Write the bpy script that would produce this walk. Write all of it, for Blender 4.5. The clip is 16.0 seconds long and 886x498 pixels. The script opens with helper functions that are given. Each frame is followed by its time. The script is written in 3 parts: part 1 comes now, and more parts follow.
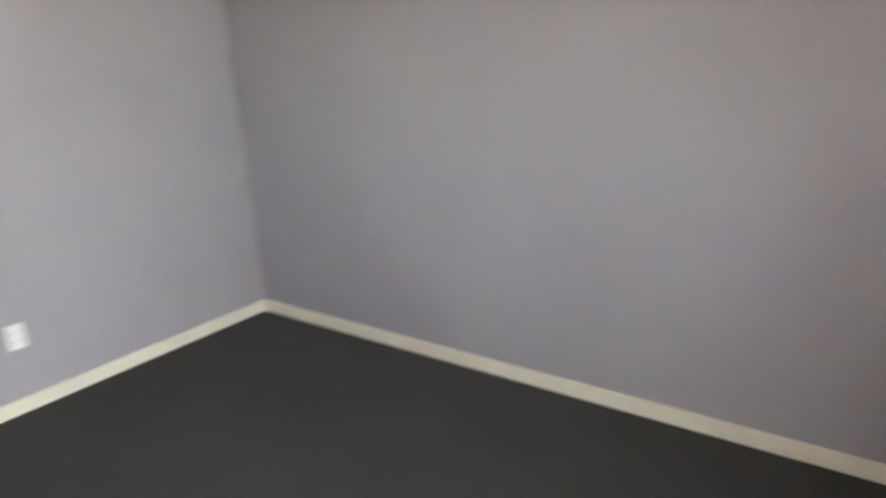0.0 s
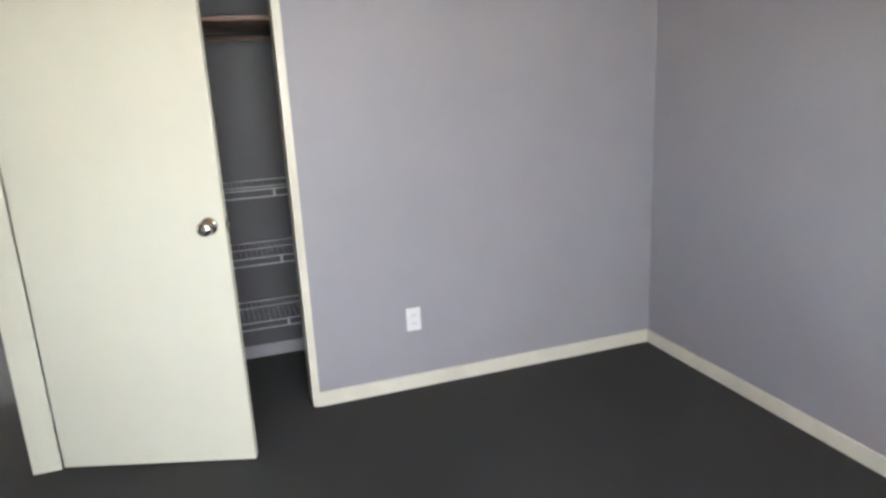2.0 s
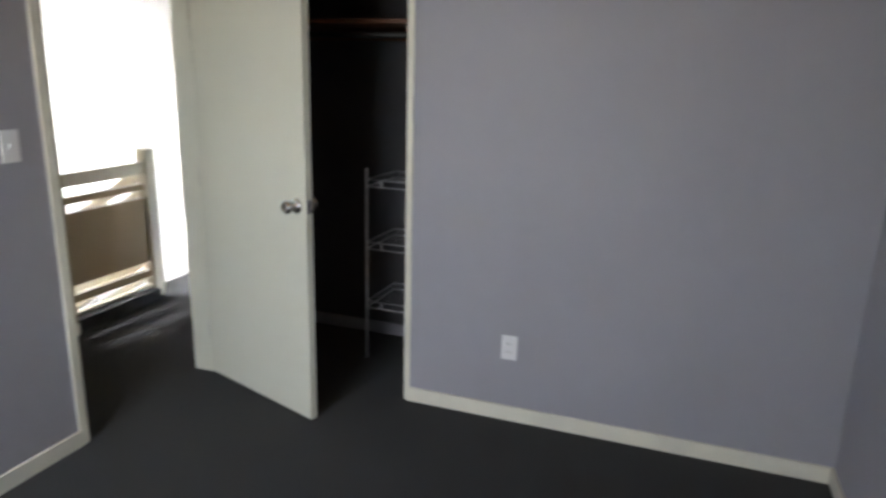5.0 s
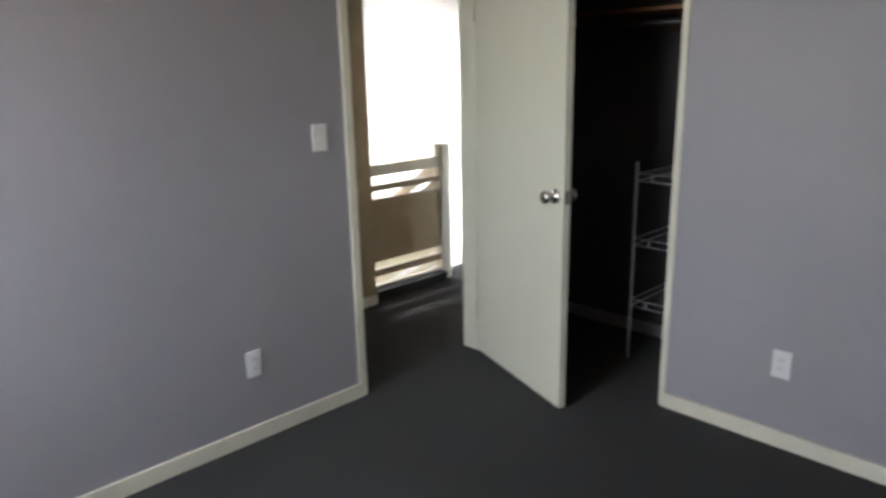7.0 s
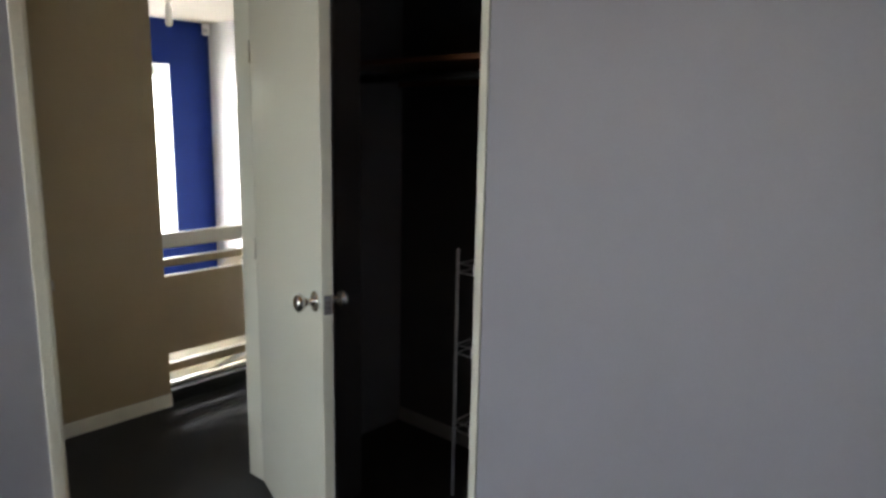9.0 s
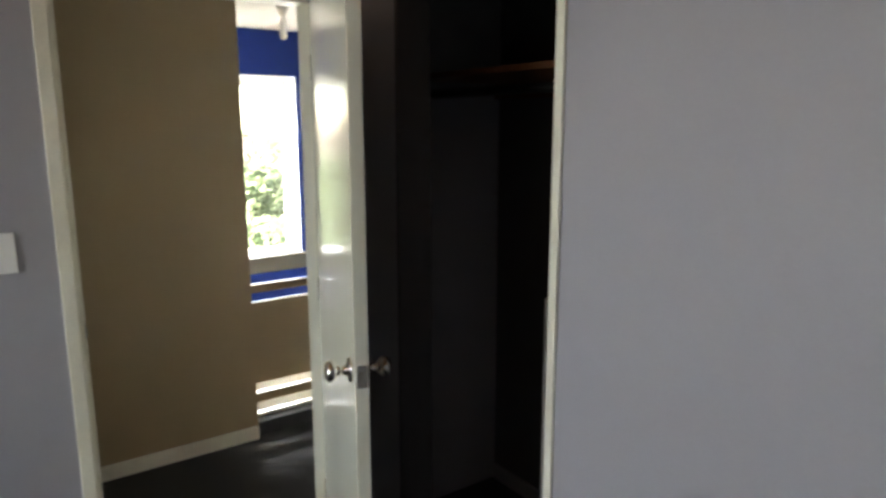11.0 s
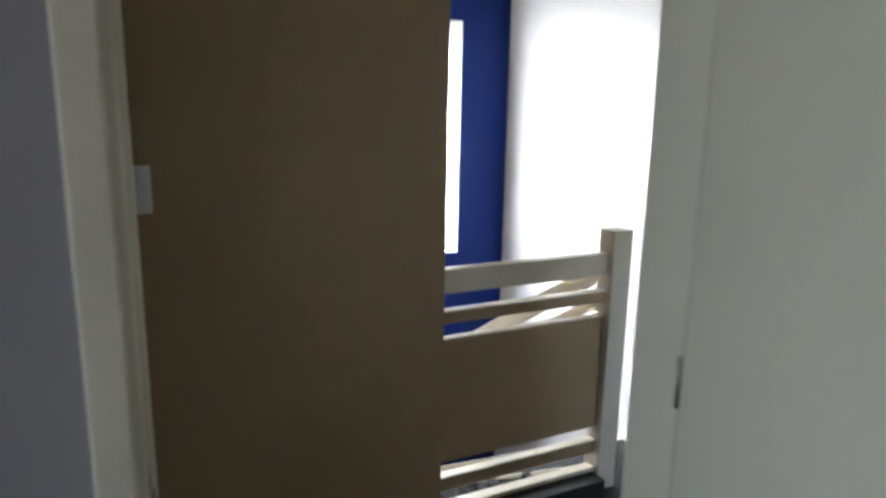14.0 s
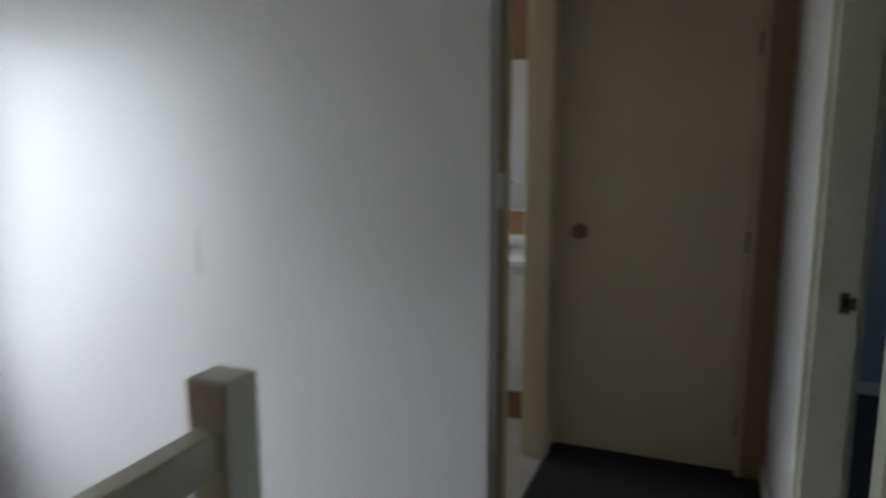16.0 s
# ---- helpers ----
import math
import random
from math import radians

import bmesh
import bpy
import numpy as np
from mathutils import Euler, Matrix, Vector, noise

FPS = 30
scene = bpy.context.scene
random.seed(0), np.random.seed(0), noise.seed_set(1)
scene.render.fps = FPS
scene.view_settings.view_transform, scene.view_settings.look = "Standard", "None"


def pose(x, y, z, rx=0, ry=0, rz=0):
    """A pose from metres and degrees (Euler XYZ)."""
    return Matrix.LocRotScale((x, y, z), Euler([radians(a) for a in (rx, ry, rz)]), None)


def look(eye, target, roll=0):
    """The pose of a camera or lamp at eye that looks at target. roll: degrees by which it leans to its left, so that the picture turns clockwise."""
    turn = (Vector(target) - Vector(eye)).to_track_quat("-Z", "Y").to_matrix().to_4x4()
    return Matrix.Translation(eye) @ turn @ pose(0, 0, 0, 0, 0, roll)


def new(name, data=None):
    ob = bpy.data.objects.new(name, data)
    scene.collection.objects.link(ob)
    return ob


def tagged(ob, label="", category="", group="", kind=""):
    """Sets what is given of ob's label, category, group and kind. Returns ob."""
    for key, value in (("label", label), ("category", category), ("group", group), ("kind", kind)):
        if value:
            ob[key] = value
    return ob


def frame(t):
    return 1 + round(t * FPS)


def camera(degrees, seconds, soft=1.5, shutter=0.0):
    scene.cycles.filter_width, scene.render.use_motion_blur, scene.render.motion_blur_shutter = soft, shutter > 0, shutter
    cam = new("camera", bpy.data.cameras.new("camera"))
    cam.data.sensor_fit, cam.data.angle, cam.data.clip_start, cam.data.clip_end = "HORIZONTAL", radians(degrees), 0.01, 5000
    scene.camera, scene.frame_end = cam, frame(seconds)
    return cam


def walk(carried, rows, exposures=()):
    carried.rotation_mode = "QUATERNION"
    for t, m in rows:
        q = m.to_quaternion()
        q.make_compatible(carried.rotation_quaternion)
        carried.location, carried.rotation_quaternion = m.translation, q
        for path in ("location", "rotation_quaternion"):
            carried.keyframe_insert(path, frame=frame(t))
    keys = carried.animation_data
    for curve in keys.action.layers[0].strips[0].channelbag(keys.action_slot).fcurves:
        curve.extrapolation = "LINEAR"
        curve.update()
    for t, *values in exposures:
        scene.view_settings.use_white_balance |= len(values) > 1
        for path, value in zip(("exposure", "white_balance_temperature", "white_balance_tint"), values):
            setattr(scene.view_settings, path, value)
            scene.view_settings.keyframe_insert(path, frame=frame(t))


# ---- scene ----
cam = camera(66.5, 16.0, soft=2.9, shutter=0.7)
PATH = [
    (0, pose(0.537, -3.210, 1.502, 72.91, 3.20, -53.67)),
    (0.5, pose(0.489, -2.901, 1.484, 71.84, 2.74, -40.32)),
    (1, pose(0.483, -2.832, 1.476, 72.67, 3.62, -29.84)),
    (1.5, pose(0.597, -2.932, 1.476, 74.65, 3.40, -23.98)),
    (2, pose(0.760, -2.973, 1.494, 75.51, 2.84, -19.30)),
    (2.5, pose(0.992, -2.955, 1.472, 76.39, 2.82, -13.66)),
    (3, pose(1.241, -2.962, 1.515, 75.61, 2.60, -7.97)),
    (5.5, pose(2.355, -2.705, 1.549, 75.28, -1.36, 30.34)),
    (6, pose(2.374, -2.653, 1.512, 74.94, 0.12, 41.64)),
    (6.5, pose(2.444, -2.717, 1.524, 74.55, 1.87, 47.52)),
    (7, pose(2.452, -2.697, 1.510, 75.46, 1.20, 45.76)),
    (7.5, pose(2.393, -2.517, 1.496, 76.65, -0.55, 39.73)),
    (8, pose(2.375, -2.234, 1.537, 77.33, -0.74, 37.51)),
    (8.5, pose(2.381, -1.905, 1.538, 78.53, -1.03, 38.92)),
    (11, pose(2.211, -1.130, 1.619, 79.33, 0.03, 54.31)),
    (11.5, pose(2.155, -1.092, 1.578, 78.24, 0.12, 57.57)),
    (12, pose(2.092, -1.121, 1.542, 76.87, -1.00, 59.95)),
    (12.5, pose(1.781, -1.118, 1.521, 77.07, -1.77, 61.77)),
    (13, pose(1.461, -1.055, 1.488, 78.82, -2.07, 63.86)),
    (13.5, pose(1.154, -0.939, 1.490, 78.76, -0.26, 65.94)),
    (14, pose(0.741, -0.883, 1.444, 77.86, -1.12, 63.61)),
    (14.5, pose(0.483, -0.816, 1.411, 79.08, -0.12, 57.32)),
    (15, pose(0.154, -0.565, 1.393, 80.43, -0.89, 48.89)),
    (15.5, pose(-0.098, -0.400, 1.401, 81.38, -0.55, 36.54)),
    (16, pose(-0.360, -0.137, 1.411, 80.85, 0.07, 21.75)),
]
EXPOSURE = [(0, 4.65, 7400, 12), (1, 4.9, 6900, 13), (2, 4.6, 7000, 14), (3, 4.25, 7050, 15), (5.5, 3.6, 6700, 13), (7, 3.6, 6850, 13), (8.5, 3.4, 6800, 12), (11, 3.7, 7000, 10), (12.5, 4.05, 7050, 10), (13, 4.3, 6650, 12), (13.5, 3.65, 6500, 13),
            (14, 2.95, 6300, 11), (14.5, 2.3, 6200, 10), (15, 1.7, 6250, 10), (16, 1.2, 6250, 10)]
walk(cam, PATH, EXPOSURE)

# ---- light: daylight through the windows, plus added fill lamps ----
world = bpy.data.worlds.new("sky")
scene.world = world
world.use_nodes = True
wn = world.node_tree
sky = wn.nodes.new("ShaderNodeTexSky")
sky.sky_type = "NISHITA"
sky.sun_disc = False
sky.sun_elevation = radians(48)
sky.sun_rotation = radians(80)
sky.air_density, sky.dust_density = 1.0, 0.4
wn.links.new(sky.outputs[0], wn.nodes["Background"].inputs[0])
wn.nodes["Background"].inputs[1].default_value = 0.15

sun = new("sun", bpy.data.lights.new("sun", "SUN"))
sun.data.energy, sun.data.angle, sun.data.color = 4.5, radians(0.5), (1, 0.95, 0.87)
sun.matrix_world = look((0, 0, 10), (-0.88, 0.16, 9.0))


def area_lamp(name, at, target, width, height, watts, spread, color):
    lamp = new(name, bpy.data.lights.new(name, "AREA"))
    d = lamp.data
    d.shape, d.size, d.size_y, d.energy, d.spread, d.color = "RECTANGLE", width, height, watts, radians(spread), color
    lamp.matrix_world = look(at, target)
    return lamp


SKYLIGHT = (0.93, 0.965, 1.0)
area_lamp("stair_sky_light", (-5.25, 0.85, 3.0), (-3.0, 0.95, 1.5), 2.6, 1.3, 105, 150, SKYLIGHT)
area_lamp("stair_window_light", (-5.2, -1.4, 1.5), (-1.8, 1.7, 0.0), 3.2, 2.4, 58, 150, SKYLIGHT)
area_lamp("bedroom_window_light", (0.85, -3.86, 1.55), (0.9, 0, -0.5), 1.5, 1.1, 2.35, 125, (0.83, 0.93, 1.0))
# Added upward lamp in place of ground bounce; warms the upper walls.
area_lamp("bedroom_warm_fill", (0.85, -3.90, 1.40), (0.95, 0, 5.5), 1.5, 0.9, 0.36, 120, (1.0, 0.55, 0.30))
# Fill lamps added behind unseen walls to brighten these rooms and the hall end.
area_lamp("bathroom_fill_light", (-3.2, 2.9, 1.6), (-1.2, 2.9, 1.1), 0.8, 0.7, 4.0, 160, SKYLIGHT)
area_lamp("second_bedroom_fill_light", (3.15, 2.4, 1.5), (0, 2.4, 1.0), 1.2, 1.0, 0.5, 160, SKYLIGHT)


# ---- materials ----
def material(name, color, rough=0.6, metal=0.0, spot=0.08, spot_scale=3.0, grain=0.04, grain_scale=120.0, bump=0.15, bump_scale=250.0, bump_depth=0.002, rough_var=0.02, coat=0.0):
    m = bpy.data.materials.new(name)
    m.use_nodes = True
    n, l = m.node_tree.nodes, m.node_tree.links
    b = n["Principled BSDF"]
    b.inputs["Metallic"].default_value = metal
    b.inputs["Coat Weight"].default_value = coat
    b.inputs["Coat Roughness"].default_value = 0.12
    tc = n.new("ShaderNodeTexCoord")
    big, fine, tiny = (n.new("ShaderNodeTexNoise") for _ in range(3))
    for node, sc, det in ((big, spot_scale, 4.0), (fine, grain_scale, 3.0), (tiny, bump_scale, 3.0)):
        node.inputs["Scale"].default_value = sc
        node.inputs["Detail"].default_value = det
        l.new(tc.outputs["Object"], node.inputs["Vector"])

    def level(node, amount):
        r = n.new("ShaderNodeMapRange")
        r.inputs["From Min"].default_value, r.inputs["From Max"].default_value = 0.3, 0.7
        r.inputs["To Min"].default_value, r.inputs["To Max"].default_value = 1 - amount, 1 + amount
        l.new(node.outputs["Fac"], r.inputs["Value"])
        return r.outputs[0]
    mul = n.new("ShaderNodeMath")
    mul.operation = "MULTIPLY"
    l.new(level(big, spot), mul.inputs[0])
    l.new(level(fine, grain), mul.inputs[1])
    tint = n.new("ShaderNodeVectorMath")
    tint.operation = "SCALE"
    tint.inputs[0].default_value = color
    l.new(mul.outputs[0], tint.inputs["Scale"])
    l.new(tint.outputs[0], b.inputs["Base Color"])
    rr = n.new("ShaderNodeMapRange")
    rr.inputs["From Min"].default_value, rr.inputs["From Max"].default_value = 0.3, 0.7
    rr.inputs["To Min"].default_value, rr.inputs["To Max"].default_value = max(rough - rough_var, 0.02), min(rough + rough_var, 1)
    l.new(big.outputs["Fac"], rr.inputs["Value"])
    l.new(rr.outputs[0], b.inputs["Roughness"])
    if bump:
        bp = n.new("ShaderNodeBump")
        bp.inputs["Strength"].default_value, bp.inputs["Distance"].default_value = bump, bump_depth
        l.new(tiny.outputs["Fac"], bp.inputs["Height"])
        l.new(bp.outputs[0], b.inputs["Normal"])
    return m


# Lavender darkened so that the base colour carries the closet's shade.
CLOSET_SHADE = material("painted closet shade", (0.085, 0.082, 0.09), 0.6, spot=0.05, spot_scale=2, grain=0.02, bump=0.12, bump_scale=180)
LAVENDER = material("lavender wall paint", (0.345, 0.338, 0.372), 0.55, spot=0.035, spot_scale=1.6, grain=0.015, bump=0.12, bump_scale=180)
WHITE_WALL = material("off-white wall paint", (0.65, 0.64, 0.635), 0.36, spot=0.015, spot_scale=1.2, grain=0.008, bump=0.08, bump_scale=160, rough_var=0.004)
WHITE_WALL.node_tree.nodes["Principled BSDF"].inputs["Specular IOR Level"].default_value = 0.9
TAUPE = material("taupe wall paint", (0.365, 0.272, 0.158), 0.5, spot=0.04, spot_scale=1.8, grain=0.015, bump=0.12, bump_scale=180)
BLUE = material("deep blue wall paint", (0.005, 0.026, 0.19), 0.5, spot=0.04, spot_scale=2.0, grain=0.02, bump=0.1, bump_scale=180)
BLUE.node_tree.nodes["Principled BSDF"].inputs["Specular IOR Level"].default_value = 0.2
CEILING = material("white ceiling paint", (0.60, 0.55, 0.48), 0.8, spot=0.03, bump=0.2, bump_scale=120)
# Orange tint of an unseen ceiling, chosen to bounce warmth onto wall tops.
BOUNCE_CEILING = material("orange bounce ceiling tint", (0.66, 0.40, 0.22), 0.8, spot=0.03, bump=0.2, bump_scale=120)
CREAM = material("cream gloss enamel", (0.69, 0.68, 0.575), 0.13, spot=0.012, spot_scale=2.2, grain=0.01, bump=0.05, bump_scale=70, bump_depth=0.001, rough_var=0.015)
# Cream with the hall end's warm light mixed into its colour.
WARM_LIT_CREAM = material("warm-lit cream enamel", (0.68, 0.60, 0.40), 0.35, spot=0.03, spot_scale=2.2, grain=0.02, bump=0.06, bump_scale=70, bump_depth=0.001)
TRIM = material("cream trim enamel", (0.76, 0.73, 0.62), 0.32, spot=0.06, spot_scale=6, grain=0.03, bump=0.1, bump_scale=90)
RAILING = material("cream balustrade enamel", (0.62, 0.58, 0.48), 0.35, spot=0.05, spot_scale=5, grain=0.02, bump=0.1, bump_scale=90)
WHITE_TRIM = material("white gloss trim", (0.82, 0.82, 0.80), 0.3, spot=0.03, bump=0.06)
PLATE = material("white switch plastic", (0.84, 0.84, 0.84), 0.3, spot=0.01, grain=0.01, bump=0.0)
CARPET = material("charcoal cut-pile carpet", (0.0146, 0.016, 0.017), 0.95, spot=0.3, spot_scale=3, grain=0.5, grain_scale=420, bump=0.7, bump_scale=650, bump_depth=0.006, rough_var=0.03)
CHROME = material("satin chrome", (0.62, 0.59, 0.55), 0.18, metal=1.0, spot=0.03, bump=0.0)
BRASS = material("aged brass", (0.30, 0.20, 0.11), 0.38, metal=1.0, spot=0.1, bump=0.0)
DARK_METAL = material("dull hinge steel", (0.60, 0.58, 0.52), 0.4, metal=1.0, spot=0.1, bump=0.05)
WIRE = material("white plastic-coated wire", (0.52, 0.52, 0.55), 0.35, spot=0.02, bump=0.0)
RIMU = material("varnished red-brown timber", (0.13, 0.048, 0.018), 0.45, spot=0.2, spot_scale=4, grain=0.15, grain_scale=60, bump=0.08)
CARPET.node_tree.nodes["Principled BSDF"].inputs["Sheen Weight"].default_value = 0.09
BLACK = material("black plastic", (0.02, 0.02, 0.02), 0.4, spot=0.05, bump=0.0)
ALUMINIUM = material("white window aluminium", (0.80, 0.80, 0.78), 0.35, spot=0.02, bump=0.0)
CERAMIC = material("white basin ceramic", (0.82, 0.82, 0.80), 0.1, spot=0.01, bump=0.0)
VANITY = material("white vanity lacquer", (0.74, 0.74, 0.71), 0.28, spot=0.02, bump=0.03)
BATH_WALL = material("brown bathroom paint", (0.24, 0.125, 0.07), 0.5, spot=0.05, bump=0.1)
VINYL = material("pale bathroom vinyl", (0.52, 0.50, 0.45), 0.3, spot=0.08, spot_scale=8, bump=0.05)
GRASS = material("lawn grass", (0.10, 0.13, 0.05), 0.9, spot=0.35, spot_scale=0.5, grain=0.4, grain_scale=20, bump=0.4, bump_scale=40, bump_depth=0.05)
BARK = material("grey bark", (0.12, 0.09, 0.07), 0.9, spot=0.2, spot_scale=9, bump=0.5, bump_scale=50, bump_depth=0.02)
LEAF = material("green foliage", (0.16, 0.21, 0.10), 0.6, spot=0.35, spot_scale=1.5, grain=0.3, grain_scale=9, bump=0.0)
DRY_LEAF = material("dry pale foliage", (0.30, 0.24, 0.20), 0.7, spot=0.3, spot_scale=1.0, grain=0.3, grain_scale=9, bump=0.0)
WEATHERBOARD = material("pale weatherboard paint", (0.6, 0.59, 0.55), 0.6, spot=0.08, bump=0.1)
ROOF = material("grey iron roofing", (0.25, 0.25, 0.26), 0.5, spot=0.1, bump=0.1)

GLASS = bpy.data.materials.new("window glass")
GLASS.use_nodes = True
gb = GLASS.node_tree.nodes["Principled BSDF"]
gb.inputs["Transmission Weight"].default_value, gb.inputs["Roughness"].default_value, gb.inputs["IOR"].default_value = 1.0, 0.0, 1.45
MIRROR = bpy.data.materials.new("mirror silvering")
MIRROR.use_nodes = True
mb = MIRROR.node_tree.nodes["Principled BSDF"]
mb.inputs["Metallic"].default_value, mb.inputs["Roughness"].default_value = 1.0, 0.03
mb.inputs["Base Color"].default_value = (0.85, 0.86, 0.86, 1)


# ---- mesh helpers ----
def box(bm, x0, y0, z0, x1, y1, z1, bevel=0.0, m=None):
    """An upright box; bevel rounds its edges; m turns and moves it."""
    vs = [bm.verts.new((x, y, z)) for x in (x0, x1) for y in (y0, y1) for z in (z0, z1)]
    fs = [bm.faces.new([vs[i] for i in f]) for f in ((0, 1, 3, 2), (4, 6, 7, 5), (0, 4, 5, 1), (2, 3, 7, 6), (0, 2, 6, 4), (1, 5, 7, 3))]
    geo = vs
    if bevel:
        edges = list({e for f in fs for e in f.edges})
        out = bmesh.ops.bevel(bm, geom=edges, offset=bevel, segments=2, affect="EDGES", profile=0.6)
        geo = list({v for f in out["faces"] for v in f.verts} | {v for v in vs if v.is_valid})
    if m is not None:
        bmesh.ops.transform(bm, matrix=m, verts=geo)


def lathe(bm, profile, m, steps=24):
    """Turn a profile of (radius, height) about the z axis, then place it by m."""
    rings = []
    for r, h in profile:
        rings.append([bm.verts.new(m @ Vector((r * math.cos(a), r * math.sin(a), h))) for a in [2 * math.pi * k / steps for k in range(steps)]])
    for a, b in zip(rings, rings[1:]):
        for k in range(steps):
            bm.faces.new((a[k], a[(k + 1) % steps], b[(k + 1) % steps], b[k])).smooth = True
    bm.faces.new(rings[0][::-1])
    bm.faces.new(rings[-1])


def rod(bm, a, b, r, steps=8):
    a, b = Vector(a), Vector(b)
    m = Matrix.Translation(a) @ (b - a).to_track_quat("Z", "Y").to_matrix().to_4x4()
    lathe(bm, [(r, 0), (r, (b - a).length)], m, steps)


def mesh_of(bm, name, mat):
    bmesh.ops.recalc_face_normals(bm, faces=bm.faces)
    me = bpy.data.meshes.new(name)
    bm.to_mesh(me)
    bm.free()
    me.materials.append(mat)
    return me


def part(name, bm, mat, parent, label=""):
    """Link a bmesh, in its parent's own axes, as one mesh under a thing or a part."""
    ob = new(name, mesh_of(bm, name, mat))
    ob.parent = parent
    return tagged(ob, label)


def boxes(*sizes, bevel=0.0):
    bm = bmesh.new()
    for s in sizes:
        box(bm, *s, bevel=bevel)
    return bm


def structure(name, bm, mat, label, category):
    return tagged(new(name, mesh_of(bm, name, mat)), label, category, kind="structure")


def thing(name, m, label, category, group="", kind=""):
    ob = new(name)
    ob.matrix_world = m
    return tagged(ob, label, category, group, kind)


def wall_with_opening(axis, a0, a1, t0, t1, z0, z1, openings):
    """A wall along an axis from a0 to a1, between t0 and t1 across, with openings (from, to, sill, head)."""
    bm = bmesh.new()

    def put(p, q, lo, hi):
        if q - p > 1e-4 and hi - lo > 1e-4:
            if axis == "x":
                box(bm, p, t0, lo, q, t1, hi)
            else:
                box(bm, t0, p, lo, t1, q, hi)
    at = a0
    for p, q, sill, headz in sorted(openings):
        put(at, p, z0, z1)
        put(p, q, z0, sill)
        put(p, q, headz, z1)
        at = q
    put(at, a1, z0, z1)
    return bm


# ---- the plan, in metres ----
XB = 2.936          # bedroom's far side wall
YS = -3.70          # bedroom's window wall
H = 2.41            # ceiling
LOW = -2.55         # lower storey floor
XD = -1.010         # hall side of the stair wall
YW = 1.855          # white stair wall
XW = -3.689         # blue window wall
YE = 2.81           # end of the hall
DOOR_Y0, DOOR_Y1 = -0.873, -0.102
YT = 0.003          # stairwell end of the taupe wall

# ---- structure: bedroom ----
structure("wall_closet", wall_with_opening("x", 0.0, XB, 0.0, 0.12, 0, H, [(0.385, 1.092, 0, 2.04)]), LAVENDER, "lavender painted bedroom wall around a closet opening", "wall")
structure("wall_side", boxes((XB, YS, 0, XB + 0.12, 0.85, H)), LAVENDER, "plain lavender painted bedroom wall", "wall")
structure("wall_window", wall_with_opening("x", -0.12, XB + 0.12, YS - 0.12, YS, 0, H, [(0.10, 1.60, 0.95, 2.05)]), LAVENDER, "lavender painted bedroom wall with a window", "wall")
structure("wall_doorway", wall_with_opening("y", YS, 0.75, -0.06, 0.0, 0, H, [(DOOR_Y0 - 0.012, DOOR_Y1 + 0.018, 0, 2.03)]), LAVENDER, "lavender painted bedroom wall with a doorway", "wall")
structure("wall_hall_side", wall_with_opening("y", -1.5, YE, -0.095, -0.06, 0, H, [(DOOR_Y0 - 0.012, 0.02, 0, 2.03), (0.985, 1.815, 0, 2.03)]), WHITE_WALL, "off-white hall wall with two bedroom doorways", "wall")
structure("ceiling_bedroom", boxes((0, YS, H, XB, 0, H + 0.1)), BOUNCE_CEILING, "unseen bedroom ceiling tinted for warm bounce", "ceiling")
structure("floor", boxes((0, YS, -0.2, XB, 0.75, 0), (-1.036, DOOR_Y0 - 0.6, -0.2, 0, 0.714, 0), (-1.165, 0.714, -0.2, 0, 0.75, 0), (-1.28, 0.75, -0.2, 0, YW, 0), (-1.0, YW, -0.2, 0, 3.3, 0), (0, 0.85, -0.2, 3.0, 4.2, 0)), CARPET, "dark charcoal carpet through bedroom and hall", "floor")

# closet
# Both closet walls have their shade in the colour.
structure("wall_closet_back", boxes((-0.06, 0.75, 0, XB, 0.85, H)), CLOSET_SHADE, "closet back wall with shade in its colour", "wall")
structure("wall_closet_end", boxes((1.35, 0.12, 0, 1.43, 0.75, H)), CLOSET_SHADE, "closet end wall with shade in its colour", "wall")
structure("ceiling_closet", boxes((0, 0.0, H, XB, 0.85, H + 0.1)), CEILING, "plain closet ceiling", "ceiling")

# hall and stairwell
structure("wall_stair_side", boxes((XD - 0.16, -1.5, LOW, XD, YT, H)), TAUPE, "taupe painted hall wall beside the stairwell", "wall")
structure("wall_hall_end", boxes((XD - 0.16, -1.6, LOW, -0.06, -1.5, H)), TAUPE, "taupe painted wall closing the hall", "wall")
wall_white = structure("wall_white", boxes((XW, YW, LOW, -1.0, YW + 0.10, H)), WHITE_WALL, "off-white stairwell wall washed by window light", "wall")
bm = bmesh.new()
lathe(bm, [(0.0015, 0), (0.0045, 0.008), (0.0050, 0.022), (0.0035, 0.06), (0.0030, 0.12), (0.0012, 0.185)], pose(-2.148, YW, 0.91), 12)
part("paint_run", bm, WHITE_WALL, wall_white, "dried run of off-white paint")
structure("wall_blue", wall_with_opening("y", -0.8, YW + 0.1, XW - 0.14, XW, LOW, H, [(0.03, 1.462, 0.341, 2.025)]), BLUE, "deep blue painted stairwell wall with a window", "wall")
# Unseen wall, given taupe to lower the bounce light in the stairwell.
structure("wall_stair_south", boxes((XW, -0.8, LOW, XD - 0.16, -0.7, H)), TAUPE, "unseen stairwell wall, taupe to cut bounce", "wall")
structure("wall_bathroom", wall_with_opening("y", YW + 0.10, YE + 0.1, -1.10, -1.0, 0, H, [(2.05, 2.698, 0, 2.03)]), TAUPE, "taupe hall wall with a bathroom doorway", "wall")
